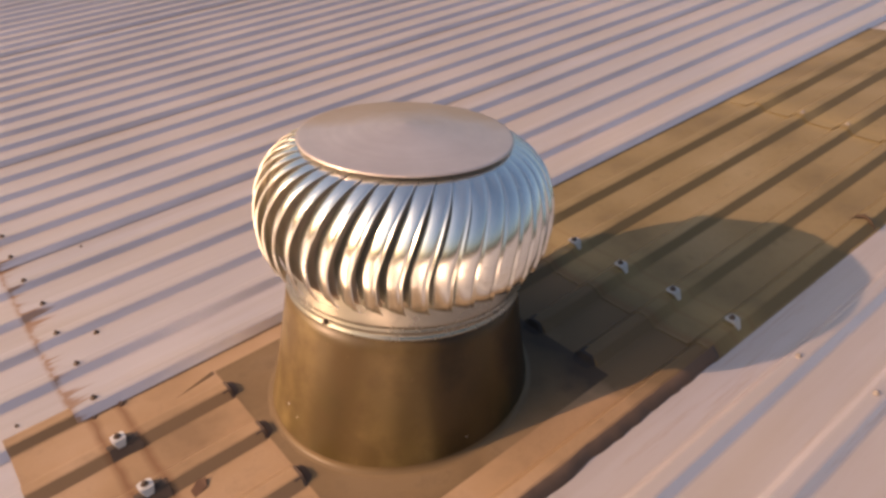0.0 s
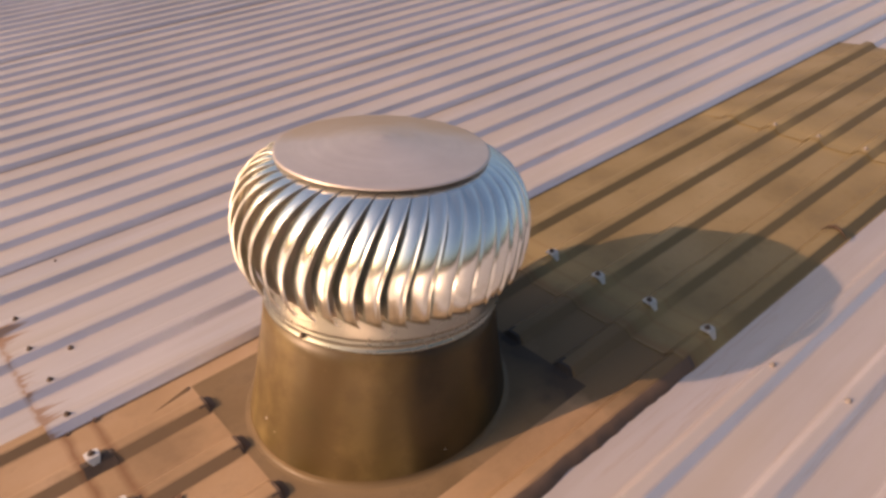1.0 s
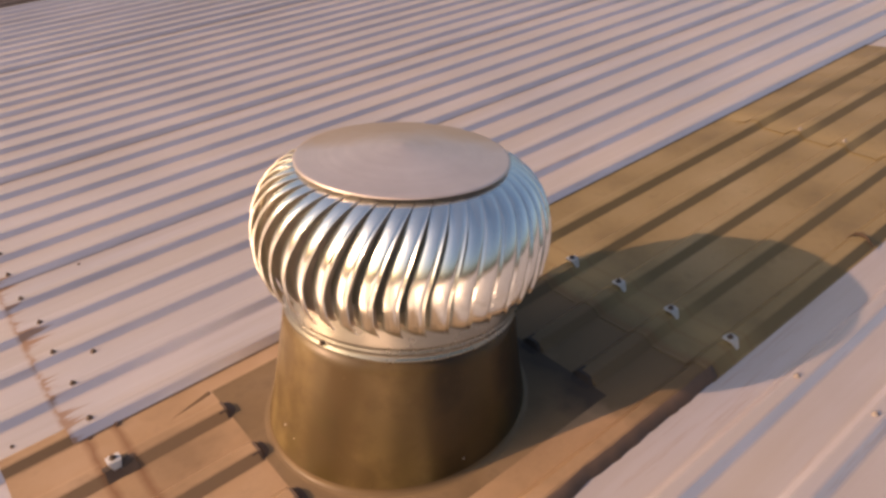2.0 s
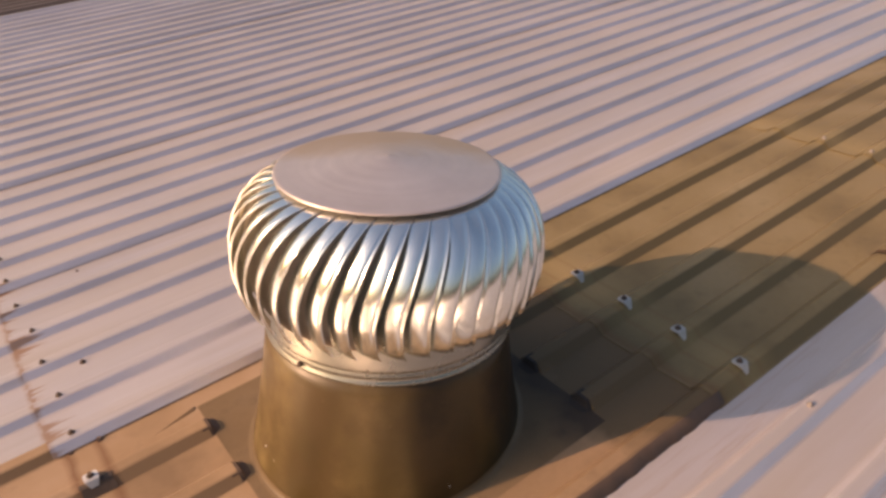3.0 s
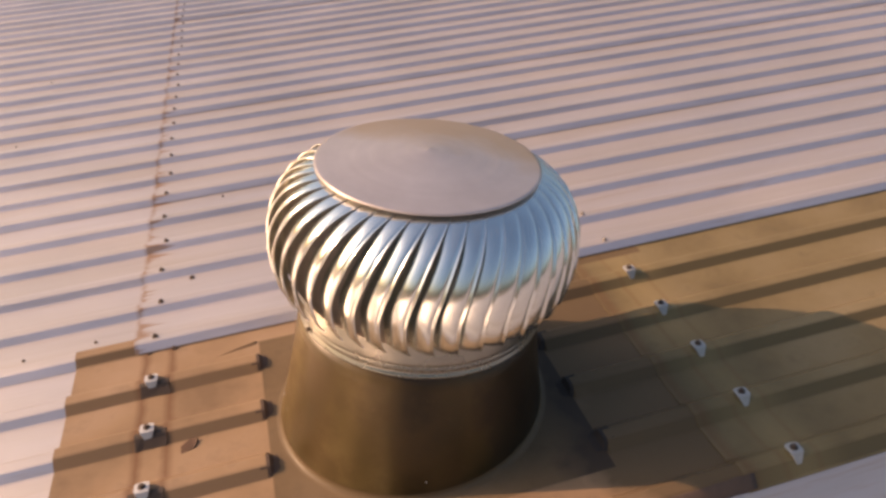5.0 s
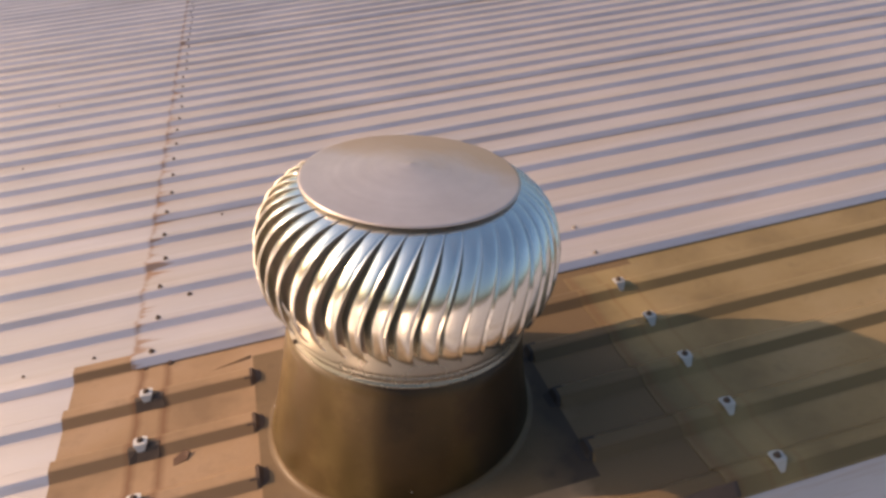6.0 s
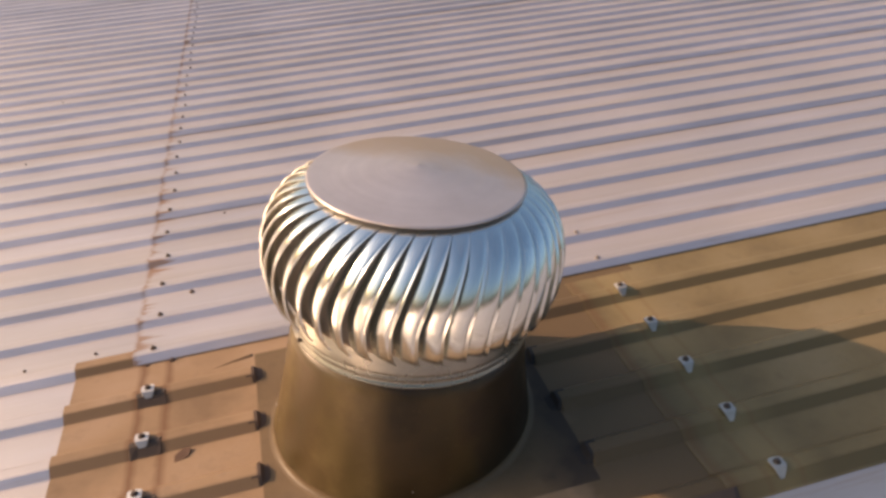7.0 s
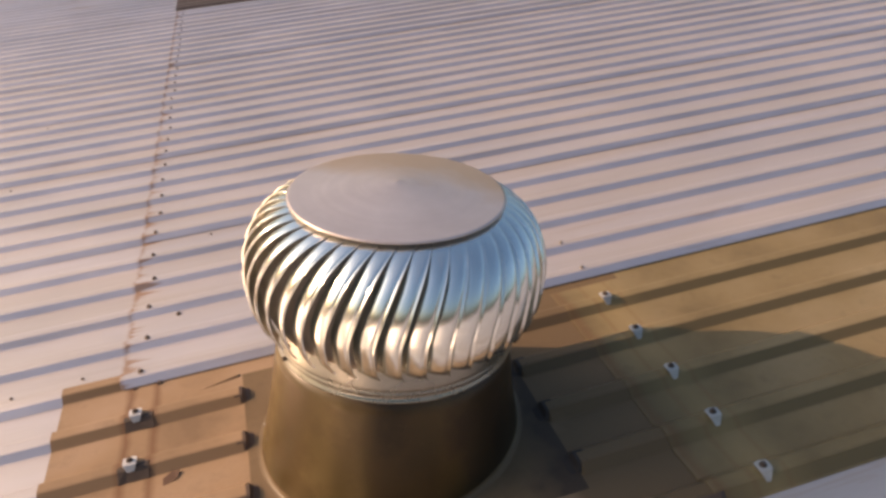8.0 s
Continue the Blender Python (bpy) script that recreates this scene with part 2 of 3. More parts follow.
def profile_ys(y0, y1):
    """Stations of the profile from y0 to y1, with the corners of each rib slightly eased."""
    offs = (-RIB_FOOT - 0.004, -RIB_FOOT + 0.002, -RIB_TOP - 0.002, -RIB_TOP + 0.004,
            RIB_TOP - 0.004, RIB_TOP + 0.002, RIB_FOOT - 0.002, RIB_FOOT + 0.004, SOFT_FOOT + 0.004, -SOFT_FOOT - 0.004)
    ys = {round(y0, 4), round(y1, 4)}
    k = math.floor(y0 / PITCH) - 1
    while k * PITCH < y1 + PITCH:
        ys.update(round(k * PITCH + o, 4) for o in offs if y0 < k * PITCH + o < y1)
        k += 1
    return sorted(ys)


def sheet_mesh(name, xs, ys, height, thick, material):
    """A thin shell over a grid of stations, closed round its edge."""
    nx, ny = len(xs), len(ys)
    verts = [(x, y, height(x, y)) for x in xs for y in ys]
    verts += [(x, y, height(x, y) - thick) for x in xs for y in ys]
    low = nx * ny
    faces = []
    for i in range(nx - 1):
        for j in range(ny - 1):
            a, b, c, d = i * ny + j, (i + 1) * ny + j, (i + 1) * ny + j + 1, i * ny + j + 1
            faces += [(a, b, c, d), (low + d, low + c, low + b, low + a)]
    for i in range(nx - 1):
        for j in (0, ny - 1):
            a, b = i * ny + j, (i + 1) * ny + j
            faces.append((a, low + a, low + b, b) if j == 0 else (b, low + b, low + a, a))
    for j in range(ny - 1):
        for i in (0, nx - 1):
            a, b = i * ny + j, i * ny + j + 1
            faces.append((b, low + b, low + a, a) if i == 0 else (a, low + a, low + b, b))
    return mesh_of(name, verts, faces, material)


def lathe(profile, n, closed=False):
    """Verts and faces of a profile of (radius, height) turned round z."""
    verts, faces = [], []
    for r, h in profile:
        for i in range(n):
            a = 2 * math.pi * i / n
            verts.append((r * math.cos(a), r * math.sin(a), h))
    for k in range(len(profile) - 1):
        for i in range(n):
            j = (i + 1) % n
            faces.append((k * n + i, k * n + j, (k + 1) * n + j, (k + 1) * n + i))
    if closed:
        faces.append(tuple(range(n))[::-1])
        faces.append(tuple((len(profile) - 1) * n + i for i in range(n)))
    return verts, faces


# ---- ground and building ----
ground = new("ground", mesh_of("ground", [(-900, -900, -7.5), (900, -900, -7.5), (900, 900, -7.5), (-900, 900, -7.5)], [(0, 1, 2, 3)], M_EARTH))
tagged(ground, "bare dry earth round the building, far below the roof", "ground", kind="structure")

X0, X1, Y0, Y1 = -9.0, 15.0, -8.8, 21.2      # the roof's stretch, along and across the ribs


def box_mesh(name, lo, hi, material, bevel=0.0):
    bm = bmesh.new()
    bmesh.ops.create_cube(bm, size=1.0)
    for v in bm.verts:
        v.co = Vector([lo[i] + (v.co[i] + 0.5) * (hi[i] - lo[i]) for i in range(3)])
    if bevel:
        bmesh.ops.bevel(bm, geom=list(bm.edges), offset=bevel, segments=2, affect="EDGES", profile=0.5)
    me = bpy.data.meshes.new(name)
    bm.to_mesh(me)
    bm.free()
    me.materials.append(material)
    return me


low_end, high_end = ROOF @ Vector((X0 + 0.3, 0, 0)), ROOF @ Vector((X1 - 0.3, 0, 0))
for nm, ya, yb in (("wall_south", Y0 + 0.3, Y0 + 0.5), ("wall_north", Y1 - 0.5, Y1 - 0.3)):
    a, b = low_end.x, high_end.x
    za, zb = low_end.z - 0.1, high_end.z - 0.1
    vs = [(a, ya, -7.5), (b, ya, -7.5), (b, ya, zb), (a, ya, za), (a, yb, -7.5), (b, yb, -7.5), (b, yb, zb), (a, yb, za)]
    fs = [(0, 1, 2, 3), (7, 6, 5, 4), (0, 4, 5, 1), (1, 5, 6, 2), (2, 6, 7, 3), (3, 7, 4, 0)]
    tagged(new(nm, mesh_of(nm, vs, fs, M_WALL)), "plain plastered end wall under the metal roof", "wall", kind="structure")
for nm, xa, z in (("wall_west", low_end.x, low_end.z - 0.1), ("wall_east", high_end.x - 0.2, high_end.z - 0.12)):
    tagged(new(nm, box_mesh(nm, (xa, Y0 + 0.5, -7.5), (xa + 0.2, Y1 - 0.5, z), M_WALL)), "plain plastered side wall under the metal roof", "wall", kind="structure")

roof = thing("roof", ROOF, "weathered ribbed metal roof of overlapping sheets with rust stains at the laps", "roof", kind="structure")

LAP = -0.064        # the upper sheets' lower ends


def xs_to(a, b, step=1.5):
    k = max(2, int((b - a) / step) + 1)
    return [a + (b - a) * i / (k - 1) for i in range(k)]


# each sheet covers five ribs and laps over its neighbour on a crest
ys = profile_ys(-0.038, 1.038)
def upper_sheet(edge):
    """An upper sheet whose overlapping edge stands proud by the given height."""
    return sheet_mesh("roof_sheet", xs_to(LAP, X1), ys, lambda x, y: rib_height(y) + 0.0045 + (edge if y < 0.1 else 0.0), 0.0009, M_SHEET)


lower = sheet_mesh("roof_sheet", xs_to(X0, 0.12), ys, lambda x, y: rib_height(y) + (0.0022 if y < 0.1 else 0.0), 0.0009, M_SHEET)

# screws: dome washer and hexagonal head
sv, sf = lathe([(0.010, 0.0), (0.0095, 0.0015), (0.006, 0.003)], 12, True)
hv, hf = lathe([(0.0055, 0.003), (0.0055, 0.0085), (0.0045, 0.0095)], 6, True)
SCREW = mesh_of("screw", sv + hv, sf + [tuple(i + len(sv) for i in f) for f in hf], M_BOLT)

PALE_SCREW = SCREW.copy()
PALE_SCREW.materials[0] = M_PALE
first = 0.2
rows_y = [first + k for k in range(-9, 21)]
LIPS = {0: 0.0070, 1: 0.0042, 2: 0.0042, 4: 0.0056}     # laps that stand proud, by sheet
upper_meshes = {edge: upper_sheet(edge) for edge in (0.0022, *sorted(set(LIPS.values())))}
rng = random.Random(4)
for row, y in enumerate(rows_y):
    if y == first - 1:
        continue
    edge = LIPS.get(row - 9, 0.0022)
    for me, lift in ((upper_meshes[edge], 0.0045), (lower, 0.0)):
        if me is lower or y >= first or y < first - 1:
            sheet = child("roof_sheet", me, roof, pose(0, y, 0))
            if me is not lower and y == first:
                child("screw", SCREW, sheet, pose(0.099, 0.343, 0.0045), "stray dark screw in the pan")
            if abs(y - 2) < 7:
                lines = ((0.0, 1.52) if y < 1 else (0.0,)) if me is not lower else ()
                for px in lines:
                    for k in (range(5) if px < 1 else (0, 1) if y > 0 else (3, 4)):
                        child("screw", SCREW if px < 1 else PALE_SCREW, sheet, pose(px + rng.uniform(-0.008, 0.008), k * PITCH + rng.uniform(-0.004, 0.004), RIB_H + lift + (edge if k == 0 else 0.0), rz=rng.uniform(0, 60)))
child("roof_sheet", lower, roof, pose(0, first - 1, 0))
# loose screws left on the pans
for x, y, z in ((-0.405, 0.268, 0.0022), (-0.195, 0.284, 0.0022), (-0.785, 2.10, 0.0), (-0.775, 3.10, 0.0), (0.219, 1.13, 0.0045)):
    child("screw", SCREW, roof, pose(x, y, z, rz=20) @ Matrix.Scale(0.6, 4), "stray dark screw in the pan")
high = sheet_mesh("roof_sheet", xs_to(4.46, X1), ys, lambda x, y: rib_height(y) + 0.0125 - 0.0085 * max(0.0, min(1.0, (y - 0.5) / 0.4)), 0.0009, M_SHEET)
child("roof_sheet", high, roof, pose(0, first - 1, 0))

# ---- skylight strips ----
def strip_height(x, y):
    # tucked under the metal on the far edge, over it on the near one
    foot = SOFT_FOOT if y < 0.9 else RIB_FOOT
    return rib_height(y, foot) + 0.0094 + (0.005 if y < 0.06 else 0.0) - 0.0085 * max(0.0, min(1.0, (-0.022 - y) / 0.022)) - 0.0030 * min(1.0, max(0.0, (y - 0.85) / 0.1))


def upper_strip_height(x, y):
    # the upper sheet rides on the lower one, its ribs fuller
    return rib_height(y, 0.052 if y < 0.9 else RIB_FOOT) * (1.12 if y < 0.9 else 1.0) + 0.0125 + (0.005 if y < 0.06 else 0.0) - 0.0100 * max(0.0, min(1.0, (-0.022 - y) / 0.022)) - 0.0062 * min(1.0, max(0.0, (y - 0.85) / 0.1))


def skylight(y0, xa, xb, label, height=strip_height, material=M_SKY):
    sk = thing("skylight_sheet", ROOF @ pose(0, y0, 0), label, "skylight sheet", "fibreglass skylight strips")
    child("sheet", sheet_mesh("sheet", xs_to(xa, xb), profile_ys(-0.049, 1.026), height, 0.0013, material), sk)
    return sk


near_strip = skylight(-0.8, 1.36, 3.10, "olive brown ribbed fibreglass skylight sheet lapped over the ventilator base")
upper_strip = skylight(-0.8, 2.985, 4.48, "olive brown ribbed fibreglass skylight sheet lapped over the one below", upper_strip_height)
skylight(6.6, -0.08, X1, "dull grey-brown ribbed fibreglass skylight strip across the far roof", material=M_FAR)

# ---- turbine ventilator ----
CX, CY = 0.704, -0.276
foot = ROOF @ Vector((CX, CY, 0.0))
vent = thing("turbine_ventilator", Matrix.Translation(foot),
             "shiny aluminium turbine roof ventilator on a brown fibreglass base", "roof ventilator")
HEAD = pose(0.0035, -0.001, -0.012)
to_roof = Matrix.Translation(-foot) @ ROOF

# base sheet: ribs stop on both sides of the round upstand
END_A, END_B = 0.300, 1.112


def base_height(x, y):
    h = rib_height(y, SOFT_FOOT if -0.7 < y < 0.1 else RIB_FOOT)
    if -0.7 < y < 0.1 and h > 0:
        if END_A <= x <= END_B:
            h = 0.0
        elif END_A - 0.006 < x < END_A:
            h *= (END_A - x) / 0.006
        elif END_B < x < END_B + 0.006:
            h *= (x - END_B) / 0.006
    return h + 0.0072 + (0.004 if y < -0.74 else 0.0)


bx = [-0.235, -0.15, -0.076, -0.066, 0.0, 0.1, 0.2, END_A - 0.006, END_A, 0.5, 0.7, 0.9, END_B, END_B + 0.006, 1.2, 1.30, 1.45, 1.62]
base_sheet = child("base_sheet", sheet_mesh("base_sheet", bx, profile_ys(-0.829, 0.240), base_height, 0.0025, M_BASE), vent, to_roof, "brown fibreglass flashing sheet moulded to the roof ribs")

tan_s = math.tan(radians(SLOPE))
prof = [(0.3505, 0.010), (0.349, 0.020), (0.344, 0.05), (0.334, 0.10), (0.323, 0.165), (0.313, 0.23), (0.305, 0.285), (0.299, 0.331), (0.290, 0.331), (0.290, 0.25)]
verts, faces = [], []
N = 96
for r, h in prof:
    for i in range(N):
        a = 2 * math.pi * i / N
        x, y = r * math.cos(a), r * math.sin(a)
        s = min(1.0, h / 0.30)
        verts.append((x - 0.008 * (1 - s), y, h + (1 - s) * (x * tan_s + 0.0075)))
for k in range(len(prof) - 1):
    for i in range(N):
        j = (i + 1) % N
        faces.append((k * N + i, k * N + j, (k + 1) * N + j, (k + 1) * N + i))
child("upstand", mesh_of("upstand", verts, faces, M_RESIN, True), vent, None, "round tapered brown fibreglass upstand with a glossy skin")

# rounded foot and flat laminate round it
foot_prof = [(0.368, 0.0), (0.360, 0.0012), (0.354, 0.0045), (0.3515, 0.010), (0.3505, 0.016)]
verts, faces = lathe(foot_prof, N)
verts = [(x - 0.008, y, z + 0.0075 + x * tan_s * (1 - z / 0.30)) for x, y, z in verts]
child("foot", mesh_of("foot", verts, faces, M_FOOT, True), vent, None, "rounded brown laminate foot")
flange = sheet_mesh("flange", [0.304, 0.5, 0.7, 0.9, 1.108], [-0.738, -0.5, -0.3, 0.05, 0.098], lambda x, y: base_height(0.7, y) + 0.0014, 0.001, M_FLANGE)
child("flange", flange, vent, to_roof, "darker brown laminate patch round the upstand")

# throat ring with two rolled beads
rp = [(0.301, 0.338), (0.304, 0.340), (0.304, 0.345), (0.300, 0.348), (0.300, 0.358), (0.304, 0.361), (0.304, 0.366), (0.300, 0.369), (0.3045, 0.374), (0.3085, 0.379), (0.3085, 0.383), (0.3065, 0.400), (0.3045, 0.420), (0.303, 0.440), (0.290, 0.446)]
v, f = lathe(rp, 96)
child("throat_ring", mesh_of("throat_ring", v, f, M_RING, True), vent, HEAD, "dusty aluminium collar with rolled beads")

# cap: shallow spun cone with a turned-down rim
cp = [(0.238, 0.7175), (0.2548, 0.7168), (0.2566, 0.7172), (0.2568, 0.7200), (0.2558, 0.7218), (0.250, 0.7228)]
for k in range(1, 25):
    r = 0.244 * (1 - k / 24)
    z = 0.7228 + 0.027 * (1 - r / 0.244) ** 1.05 + (0.0007 if k % 4 == 0 and k > 6 else 0.0)
    cp.append((max(r, 0.0008), z))
v, f = lathe(cp, 96)
child("cap", mesh_of("cap", v, f, M_CAP, True), vent, HEAD, "dull spun aluminium cap with faint turning rings")

# vanes: curved louvre blades, inner edge tucked under the next blade
VANES = 42
spine = [(0.240, 0.711), (0.262, 0.706), (0.288, 0.695), (0.313, 0.677), (0.334, 0.652), (0.350, 0.620), (0.360, 0.584), (0.363, 0.548), (0.362, 0.512), (0.357, 0.480), (0.349, 0.454), (0.341, 0.439), (0.336, 0.431)]


def eased(points, steps):
    """A smooth run through the points, with that many steps between each two."""
    out = []
    for k in range(len(points) - 1):
        p0, p1, p2, p3 = (Vector(points[max(0, min(len(points) - 1, k + o))]) for o in (-1, 0, 1, 2))
        for i in range(steps):
            t = i / steps
            out.append(tuple(0.5 * (2 * p1 + (p2 - p0) * t + (2 * p0 - 5 * p1 + 4 * p2 - p3) * t * t + (3 * p1 - p0 - 3 * p2 + p3) * t ** 3)))
    return out + [tuple(points[-1])]


spine = eased(spine, 4)
ACROSS = [0.0, 0.12, 0.24, 0.36, 0.48, 0.60, 0.72, 0.80, 0.85, 0.91, 0.94, 0.97, 1.0]


def vane_mesh():
    """One louvre blade: outer edge free and standing proud, inner edge tucked under the blade before it."""
    step = 2 * math.pi / VANES
    verts, faces = [], []
    total, n = len(spine) - 1, len(ACROSS)
    for k, (r, h) in enumerate(spine):
        s = k / total
        swirl = 0.30 * (1 - s / 0.65) ** 1.35 if s < 0.65 else 0.03 * ((s - 0.65) / 0.35) ** 2
        full = min(1.0, s / 0.30) ** 0.7
        depth = (0.010 + 0.014 * min(1.0, s / 0.65) - 0.007 * max(0.0, (s - 0.75) / 0.25)) * full
        span = 0.95 - 0.09 * min(1.0, s / 0.2) + 0.15 * max(0.0, min(1.0, (s - 0.35) / 0.25))
        for u in ACROSS:
            # each blade rises from under the one before it, slightly crowned, with a rolled free edge
            drop = depth * (1 - u) - 0.0055 * full * 4 * u * (1 - u) - (0.0046 * full if 0.92 < u < 0.99 else 0.0) + (0.0018 * full if 0.83 < u < 0.92 else 0.0)
            a = swirl + step * (span * (u - 1) - 0.19)
            rr = r - drop
            verts.append((rr * math.cos(a), rr * math.sin(a), h + 0.006 * (1 - u) * max(0.0, (s - 0.9) / 0.1)))
    for k in range(total):
        for i in range(n - 1):
            p = k * n + i
            faces.append((p, p + n, p + n + 1, p + 1))
    return mesh_of("vane", verts, faces, M_VANE, True)


# liner behind the blades
liner = [(r - 0.028 * min(1.0, 0.15 + 3 * k / 44), h) for k, (r, h) in enumerate(spine)]
v, f = lathe(liner, 72)
child("liner", mesh_of("liner", v, f, M_DARK, True), vent, HEAD, "dull inner drum behind the blades")

VANE = vane_mesh()
for k in range(VANES):
    child("vane", VANE, vent, HEAD @ pose(0, 0, 0, 0, 0, 360 * k / VANES + 3))

# ---- saddle clips that hold the fibreglass ----
def clip_mesh():
    """A shield-shaped plate over the crest, its tongue bent down the near web."""
    rows = [(0.024, 0.006, 0.010), (0.016, 0.021, 0.0155), (0.010, 0.024, 0.017), (-0.012, 0.024, 0.017), (-0.018, 0.022, 0.0145), (-0.030, 0.011, -0.006), (-0.033, 0.008, -0.012)]
    verts, faces = [], []
    for y, half, z in rows:
        half *= 0.86
        verts += [(-half, y, z), (half, y, z), (half, y, z - 0.004), (-half, y, z - 0.004)]
    for k in range(len(rows) - 1):
        a, b = 4 * k, 4 * k + 4
        for i in range(4):
            j = (i + 1) % 4
            faces.append((a + i, a + j, b + j, b + i))
    faces += [(3, 2, 1, 0), tuple(4 * len(rows) - 4 + i for i in range(4))]
    return mesh_of("saddle_clip", verts, faces, M_CLIP)


CLIP = clip_mesh()
# duller copy for the uphill clips, their shadow put into the colour
SHADE_CLIP = CLIP.copy()
SHADE_CLIP.materials[0] = M_SHADE_CLIP
bv, bf = lathe([(0.0115, 0.0), (0.0115, 0.002), (0.007, 0.0022), (0.007, 0.009), (0.006, 0.0105)], 8, True)
NUT = mesh_of("bolt", bv, bf, M_BOLT)
z_clip = RIB_H + 0.0065
SMALL = Matrix.Scale(0.86, 4)
for k in range(4):
    c = child("saddle_clip", CLIP, vent, to_roof @ pose(0.0, -PITCH * k, z_clip) @ SMALL, "pale galvanised saddle clip")
    child("bolt", NUT, c, pose(0, 0, 0.017))
for px in (1.505,):
    for k in range(5):
        c = child("saddle_clip", SHADE_CLIP, near_strip, pose(px, 0.8 - PITCH * k, z_clip + 0.0045 + (0.004 if k == 4 else 0.0)) @ SMALL, "galvanised saddle clip, toned down for the shade it lies in")
        child("bolt", NUT, c, pose(0, 0, 0.017))

for k in range(1, 5):
    child("screw", PALE_SCREW, upper_strip, pose(3.02, 0.8 - PITCH * k, RIB_H * 1.12 + 0.0125 + (0.005 if k == 4 else 0.0)))

# ring bolt and rivet
def on_ring(angle, r, h):
    return HEAD @ pose(0, 0, 0, 0, 0, angle) @ pose(r, 0, h, 0, 90, 0)


v, f = lathe([(0.006, -0.004), (0.006, 0.005), (0.0045, 0.007)], 6, True)
child("bolt", mesh_of("bolt", v, f, M_BOLT), vent, on_ring(-163, 0.304, 0.353), "dark hexagonal clamp bolt")
v, f = lathe([(0.004, -0.002), (0.0035, 0.0015), (0.002, 0.0025)], 10, True)
child("rivet", mesh_of("rivet", v, f, M_CLIP, True), vent, on_ring(-146, 0.300, 0.322), "small bright rivet")

# loose bits on the roof
def flake_mesh():
    verts = [(-0.026, -0.014, 0.0), (0.010, -0.017, 0.002), (0.027, 0.004, 0.007), (0.012, 0.019, 0.003), (-0.018, 0.010, 0.001)]
    verts += [(x, y, z + 0.0025) for x, y, z in verts]
    faces = [(4, 3, 2, 1, 0), (5, 6, 7, 8, 9)] + [(i, (i + 1) % 5, 5 + (i + 1) % 5, 5 + i) for i in range(5)]
    return mesh_of("leaf_flake", verts, faces, M_LEAF)


tagged(new("dry_leaf", flake_mesh()), "small curled brown dry leaf lying on the fibreglass sheet", "leaf").matrix_world = ROOF @ pose(0.100, -0.265, 0.0052, 0, 0, 20)


def twig_mesh():
    pts = [(-0.030, 0.030, 0.006), (-0.004, 0.020, 0.014), (0.010, 0.000, 0.015), (0.010, -0.022, 0.008), (0.002, -0.046, -0.012)]
    verts, faces = [], []
    for k, p in enumerate(pts):
        r = (0.002, 0.006, 0.007, 0.006, 0.003)[k]
        for i in range(6):
            a = math.pi * i / 3
            verts.append((p[0] + r * math.cos(a), p[1], p[2] + r * math.sin(a)))
    for k in range(len(pts) - 1):
        for i in range(6):
            j = (i + 1) % 6
            faces.append((6 * k + i, 6 * k + j, 6 * k + 6 + j, 6 * k + 6 + i))
    faces += [tuple(range(6))[::-1], tuple(24 + i for i in range(6))]
    return mesh_of("twig", verts, faces, M_TWIG, True)


tagged(new("twig", twig_mesh()), "dark bent twig lying over the edge rib of the skylight", "twig").matrix_world = ROOF @ pose(2.294, -0.80, RIB_H + 0.011, 0, 0, 0)

# crease in the laminate beside the last rib end
cv = [(0.165, 0.070, 0.0), (0.295, 0.088, 0.0), (0.300, 0.104, 0.0), (0.165, 0.074, 0.0), (0.20, 0.0775, 0.002), (0.290, 0.097, 0.007)]
cf = [(0, 1, 5, 4), (1, 2, 5), (2, 3, 4, 5), (3, 0, 4)]
child("crease", mesh_of("crease", [(x, y, z + 0.0070) for x, y, z in cv], cf, M_BASE), vent, to_roof)

# mastic plugs that close the rib ends
def plug_mesh():
    prof = [(-0.040, 0.0), (-0.022, 0.021), (-0.014, 0.0235), (0.013, 0.0235), (0.020, 0.019), (0.032, 0.0)]
    ends = ((-0.022, 0.99, 1.02), (0.002, 1.0, 1.0), (0.010, 1.0, 0.35), (0.026, 0.98, 0.08))
    verts = [(x, y * k, z * q) for x, k, q in ends for y, z in prof]
    n = len(prof)
    faces = [tuple(range(n)), tuple(3 * n + i for i in range(n))[::-1]]
    for e in range(3):
        faces += [(e * n + i, e * n + n + i, e * n + n + (i + 1) % n, e * n + (i + 1) % n) for i in range(n)]
    return mesh_of("mastic_plug", verts, faces, M_SEAL)


PLUG = plug_mesh()
TAR_PLUG = PLUG.copy()
TAR_PLUG.materials[0] = M_TAR
for k in range(4):
    y = -PITCH * k
    z = base_height(0.7, y) - 0.001
    child("mastic_plug", PLUG, vent, to_roof @ pose(END_A, y, z), "dark old mastic plug at a rib end")
    child("mastic_plug", TAR_PLUG, vent, to_roof @ pose(END_B, y, z, 0, 0, 180) @ Matrix.Diagonal((1.2, 1.08, 1.02, 1)), "black bitumen lump at a rib end")

# small pale specks on the upstand, dark lumps under the metal edge
v, f = lathe([(0.0045, -0.002), (0.004, 0.001), (0.002, 0.002)], 8, True)
SPECK = mesh_of("paint_speck", v, f, M_CLIP, True)
for angle, r, h, k in ((-100, 0.349, 0.06, 0.4), (-182, 0.3545, 0.072, 0.7), (-170, 0.346, 0.078, 0.55), (-176, 0.353, 0.052, 0.4)):
    child("paint_speck", SPECK, vent, on_ring(angle, r - 0.003, h) @ Matrix.Scale(k, 4), "small pale speck")
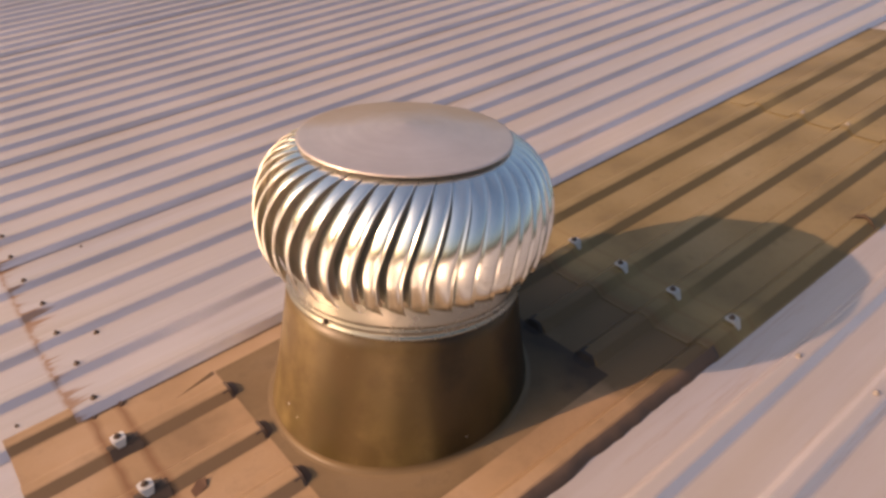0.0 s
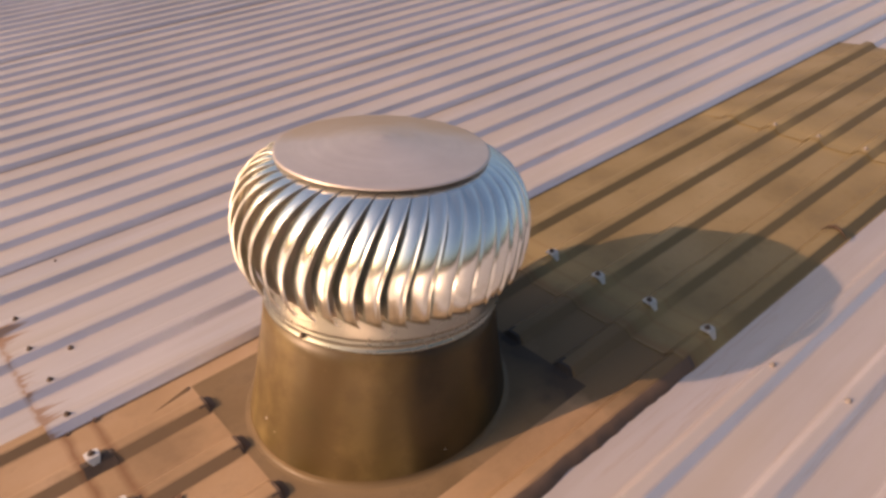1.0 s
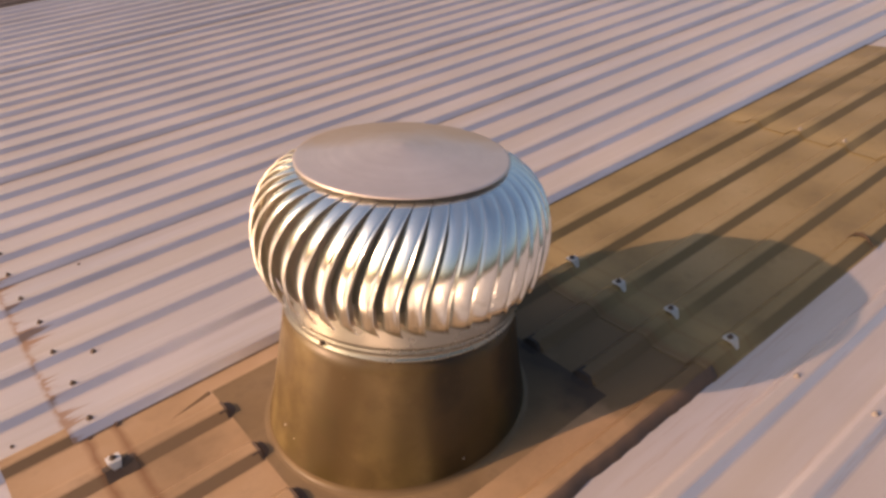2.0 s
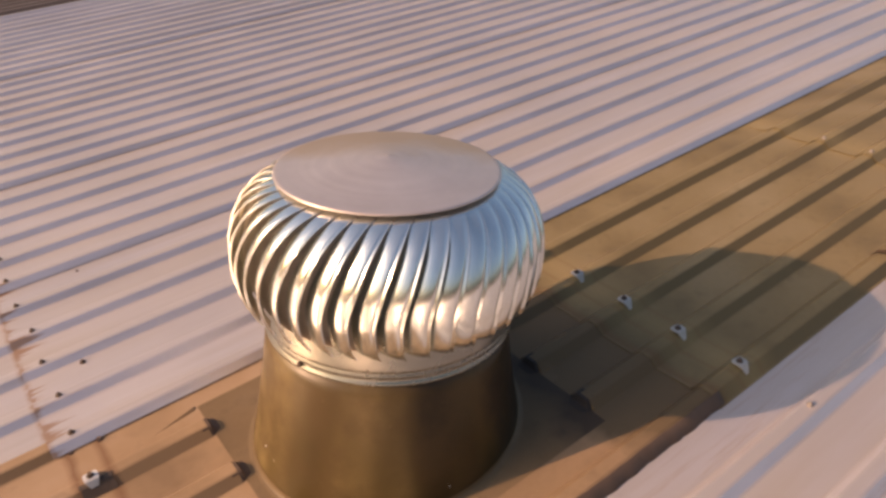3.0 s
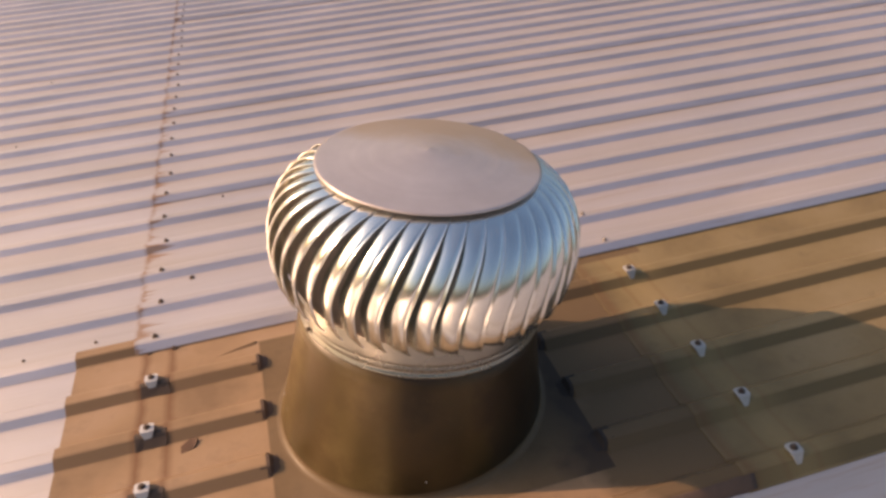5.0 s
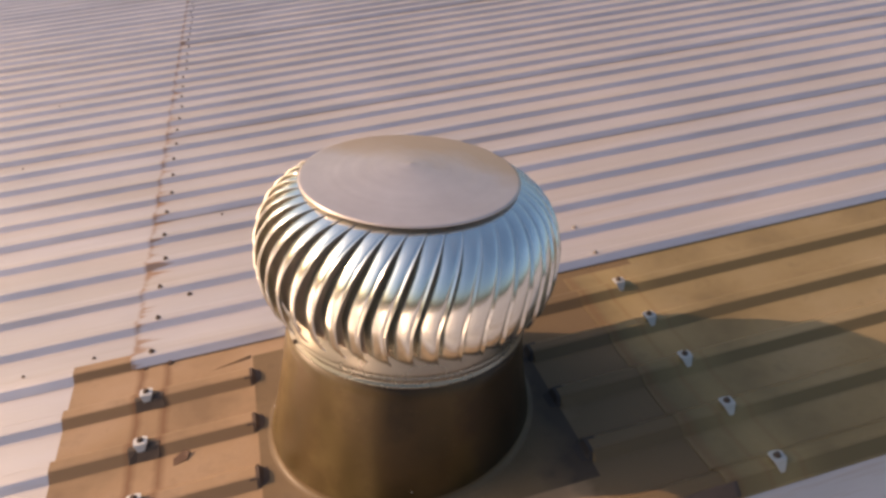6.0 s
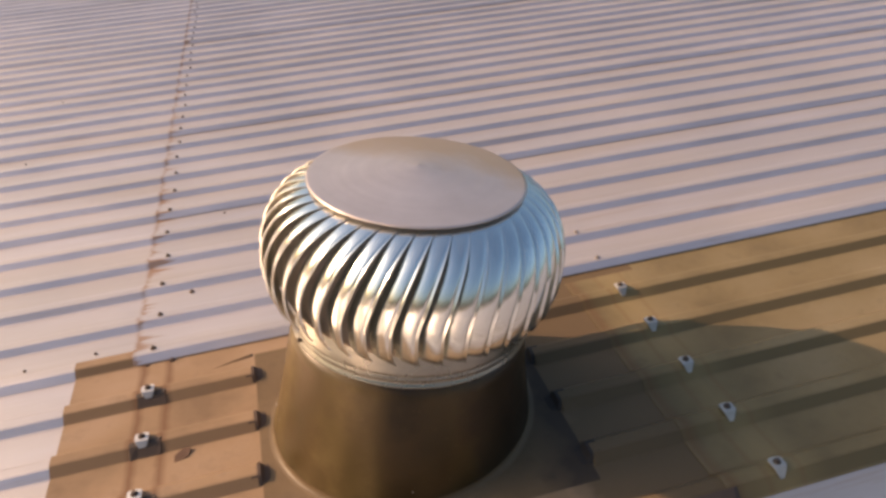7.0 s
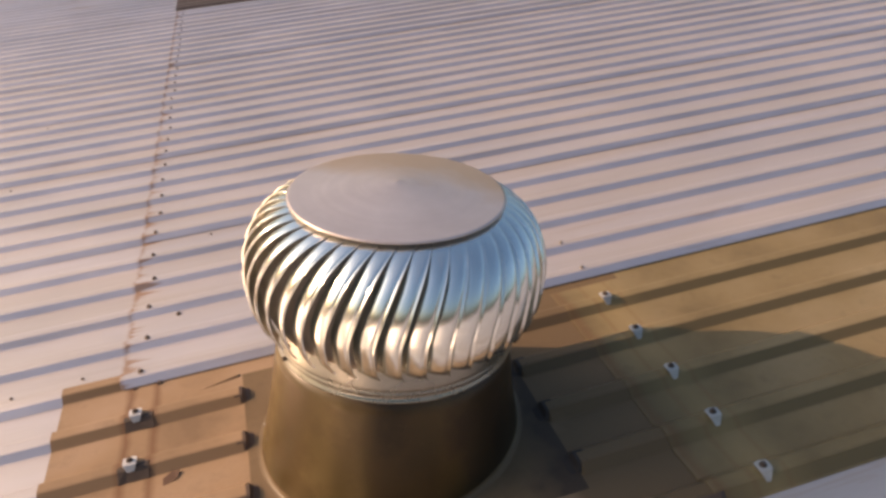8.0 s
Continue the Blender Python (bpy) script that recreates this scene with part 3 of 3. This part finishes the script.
# two small lumps added for the dark spots along the metal edge
for x, k in ((-0.02, 0.34), (0.055, 0.42)):
    child("mastic_lump", PLUG, vent, to_roof @ pose(x, 0.163, 0.0045) @ Matrix.Scale(k, 4))

# dark mastic saddles under the clips of the base sheet
def saddle_mesh(seed):
    """A thin ragged pad that hugs the crest and the near web of a rib."""
    jit = random.Random(seed)
    across = [(-0.044, 0.0), (-0.039, 0.0045), (-0.020, 0.0218), (-0.013, 0.0238), (-0.004, 0.0238)]
    along = [-0.040, -0.020, 0.0, 0.020, 0.040]
    n = len(across)
    verts = []
    for lift in (0.0022, -0.001):
        for x in along:
            push = jit.uniform(-0.002, 0.002)
            verts += [(x + (jit.uniform(-0.003, 0.003) if abs(x) > 0.035 else 0.0), y + (push if y < -0.03 else 0.0), z + lift) for y, z in across]
    faces = []
    low = n * len(along)
    for i in range(len(along) - 1):
        for j in range(n - 1):
            a, b, c, d = i * n + j, (i + 1) * n + j, (i + 1) * n + j + 1, i * n + j + 1
            faces += [(a, b, c, d), (low + d, low + c, low + b, low + a)]
        for j in (0, n - 1):
            a, b = i * n + j, (i + 1) * n + j
            faces.append((a, low + a, low + b, b))
    for j in range(n - 1):
        for i in (0, len(along) - 1):
            a, b = i * n + j, i * n + j + 1
            faces.append((a, b, low + b, low + a))
    return mesh_of("mastic_saddle", verts, faces, M_PAD)


for k in range(4):
    child("mastic_saddle", saddle_mesh(20 + k), vent, to_roof @ pose(0.006, -PITCH * k, 0.0072), "dark old mastic under a clip")


# ragged strip added to stand for the base sheet's dark near web
def dark_edge_mesh():
    jit = random.Random(31)
    verts, faces = [], []
    count = 90
    w = 0.0
    for i in range(count):
        x = 0.10 + 1.285 * i / (count - 1)
        w = 0.8 * w + jit.uniform(-0.0016, 0.0016)
        ring = [(-0.820 + 0.5 * w, 0.0345), (-0.823 + w, 0.0340), (-0.836 + w, 0.0190), (-0.844 + 1.3 * w, 0.0090), (-0.846 + 1.3 * w, 0.0050), (-0.838, 0.0060), (-0.820, 0.0270)]
        verts += [(x, y, z + 0.3 * w) for y, z in ring]
    m = 7
    for i in range(count - 1):
        faces += [(i * m + j, i * m + (j + 1) % m, (i + 1) * m + (j + 1) % m, (i + 1) * m + j) for j in range(m)]
    faces += [tuple(range(m))[::-1], tuple((count - 1) * m + j for j in range(m))]
    return mesh_of("edge_seal", verts, faces, M_SEAL, True)


child("edge_seal", dark_edge_mesh(), vent, to_roof, "ragged dark strip standing in for the sheet's dark near web")
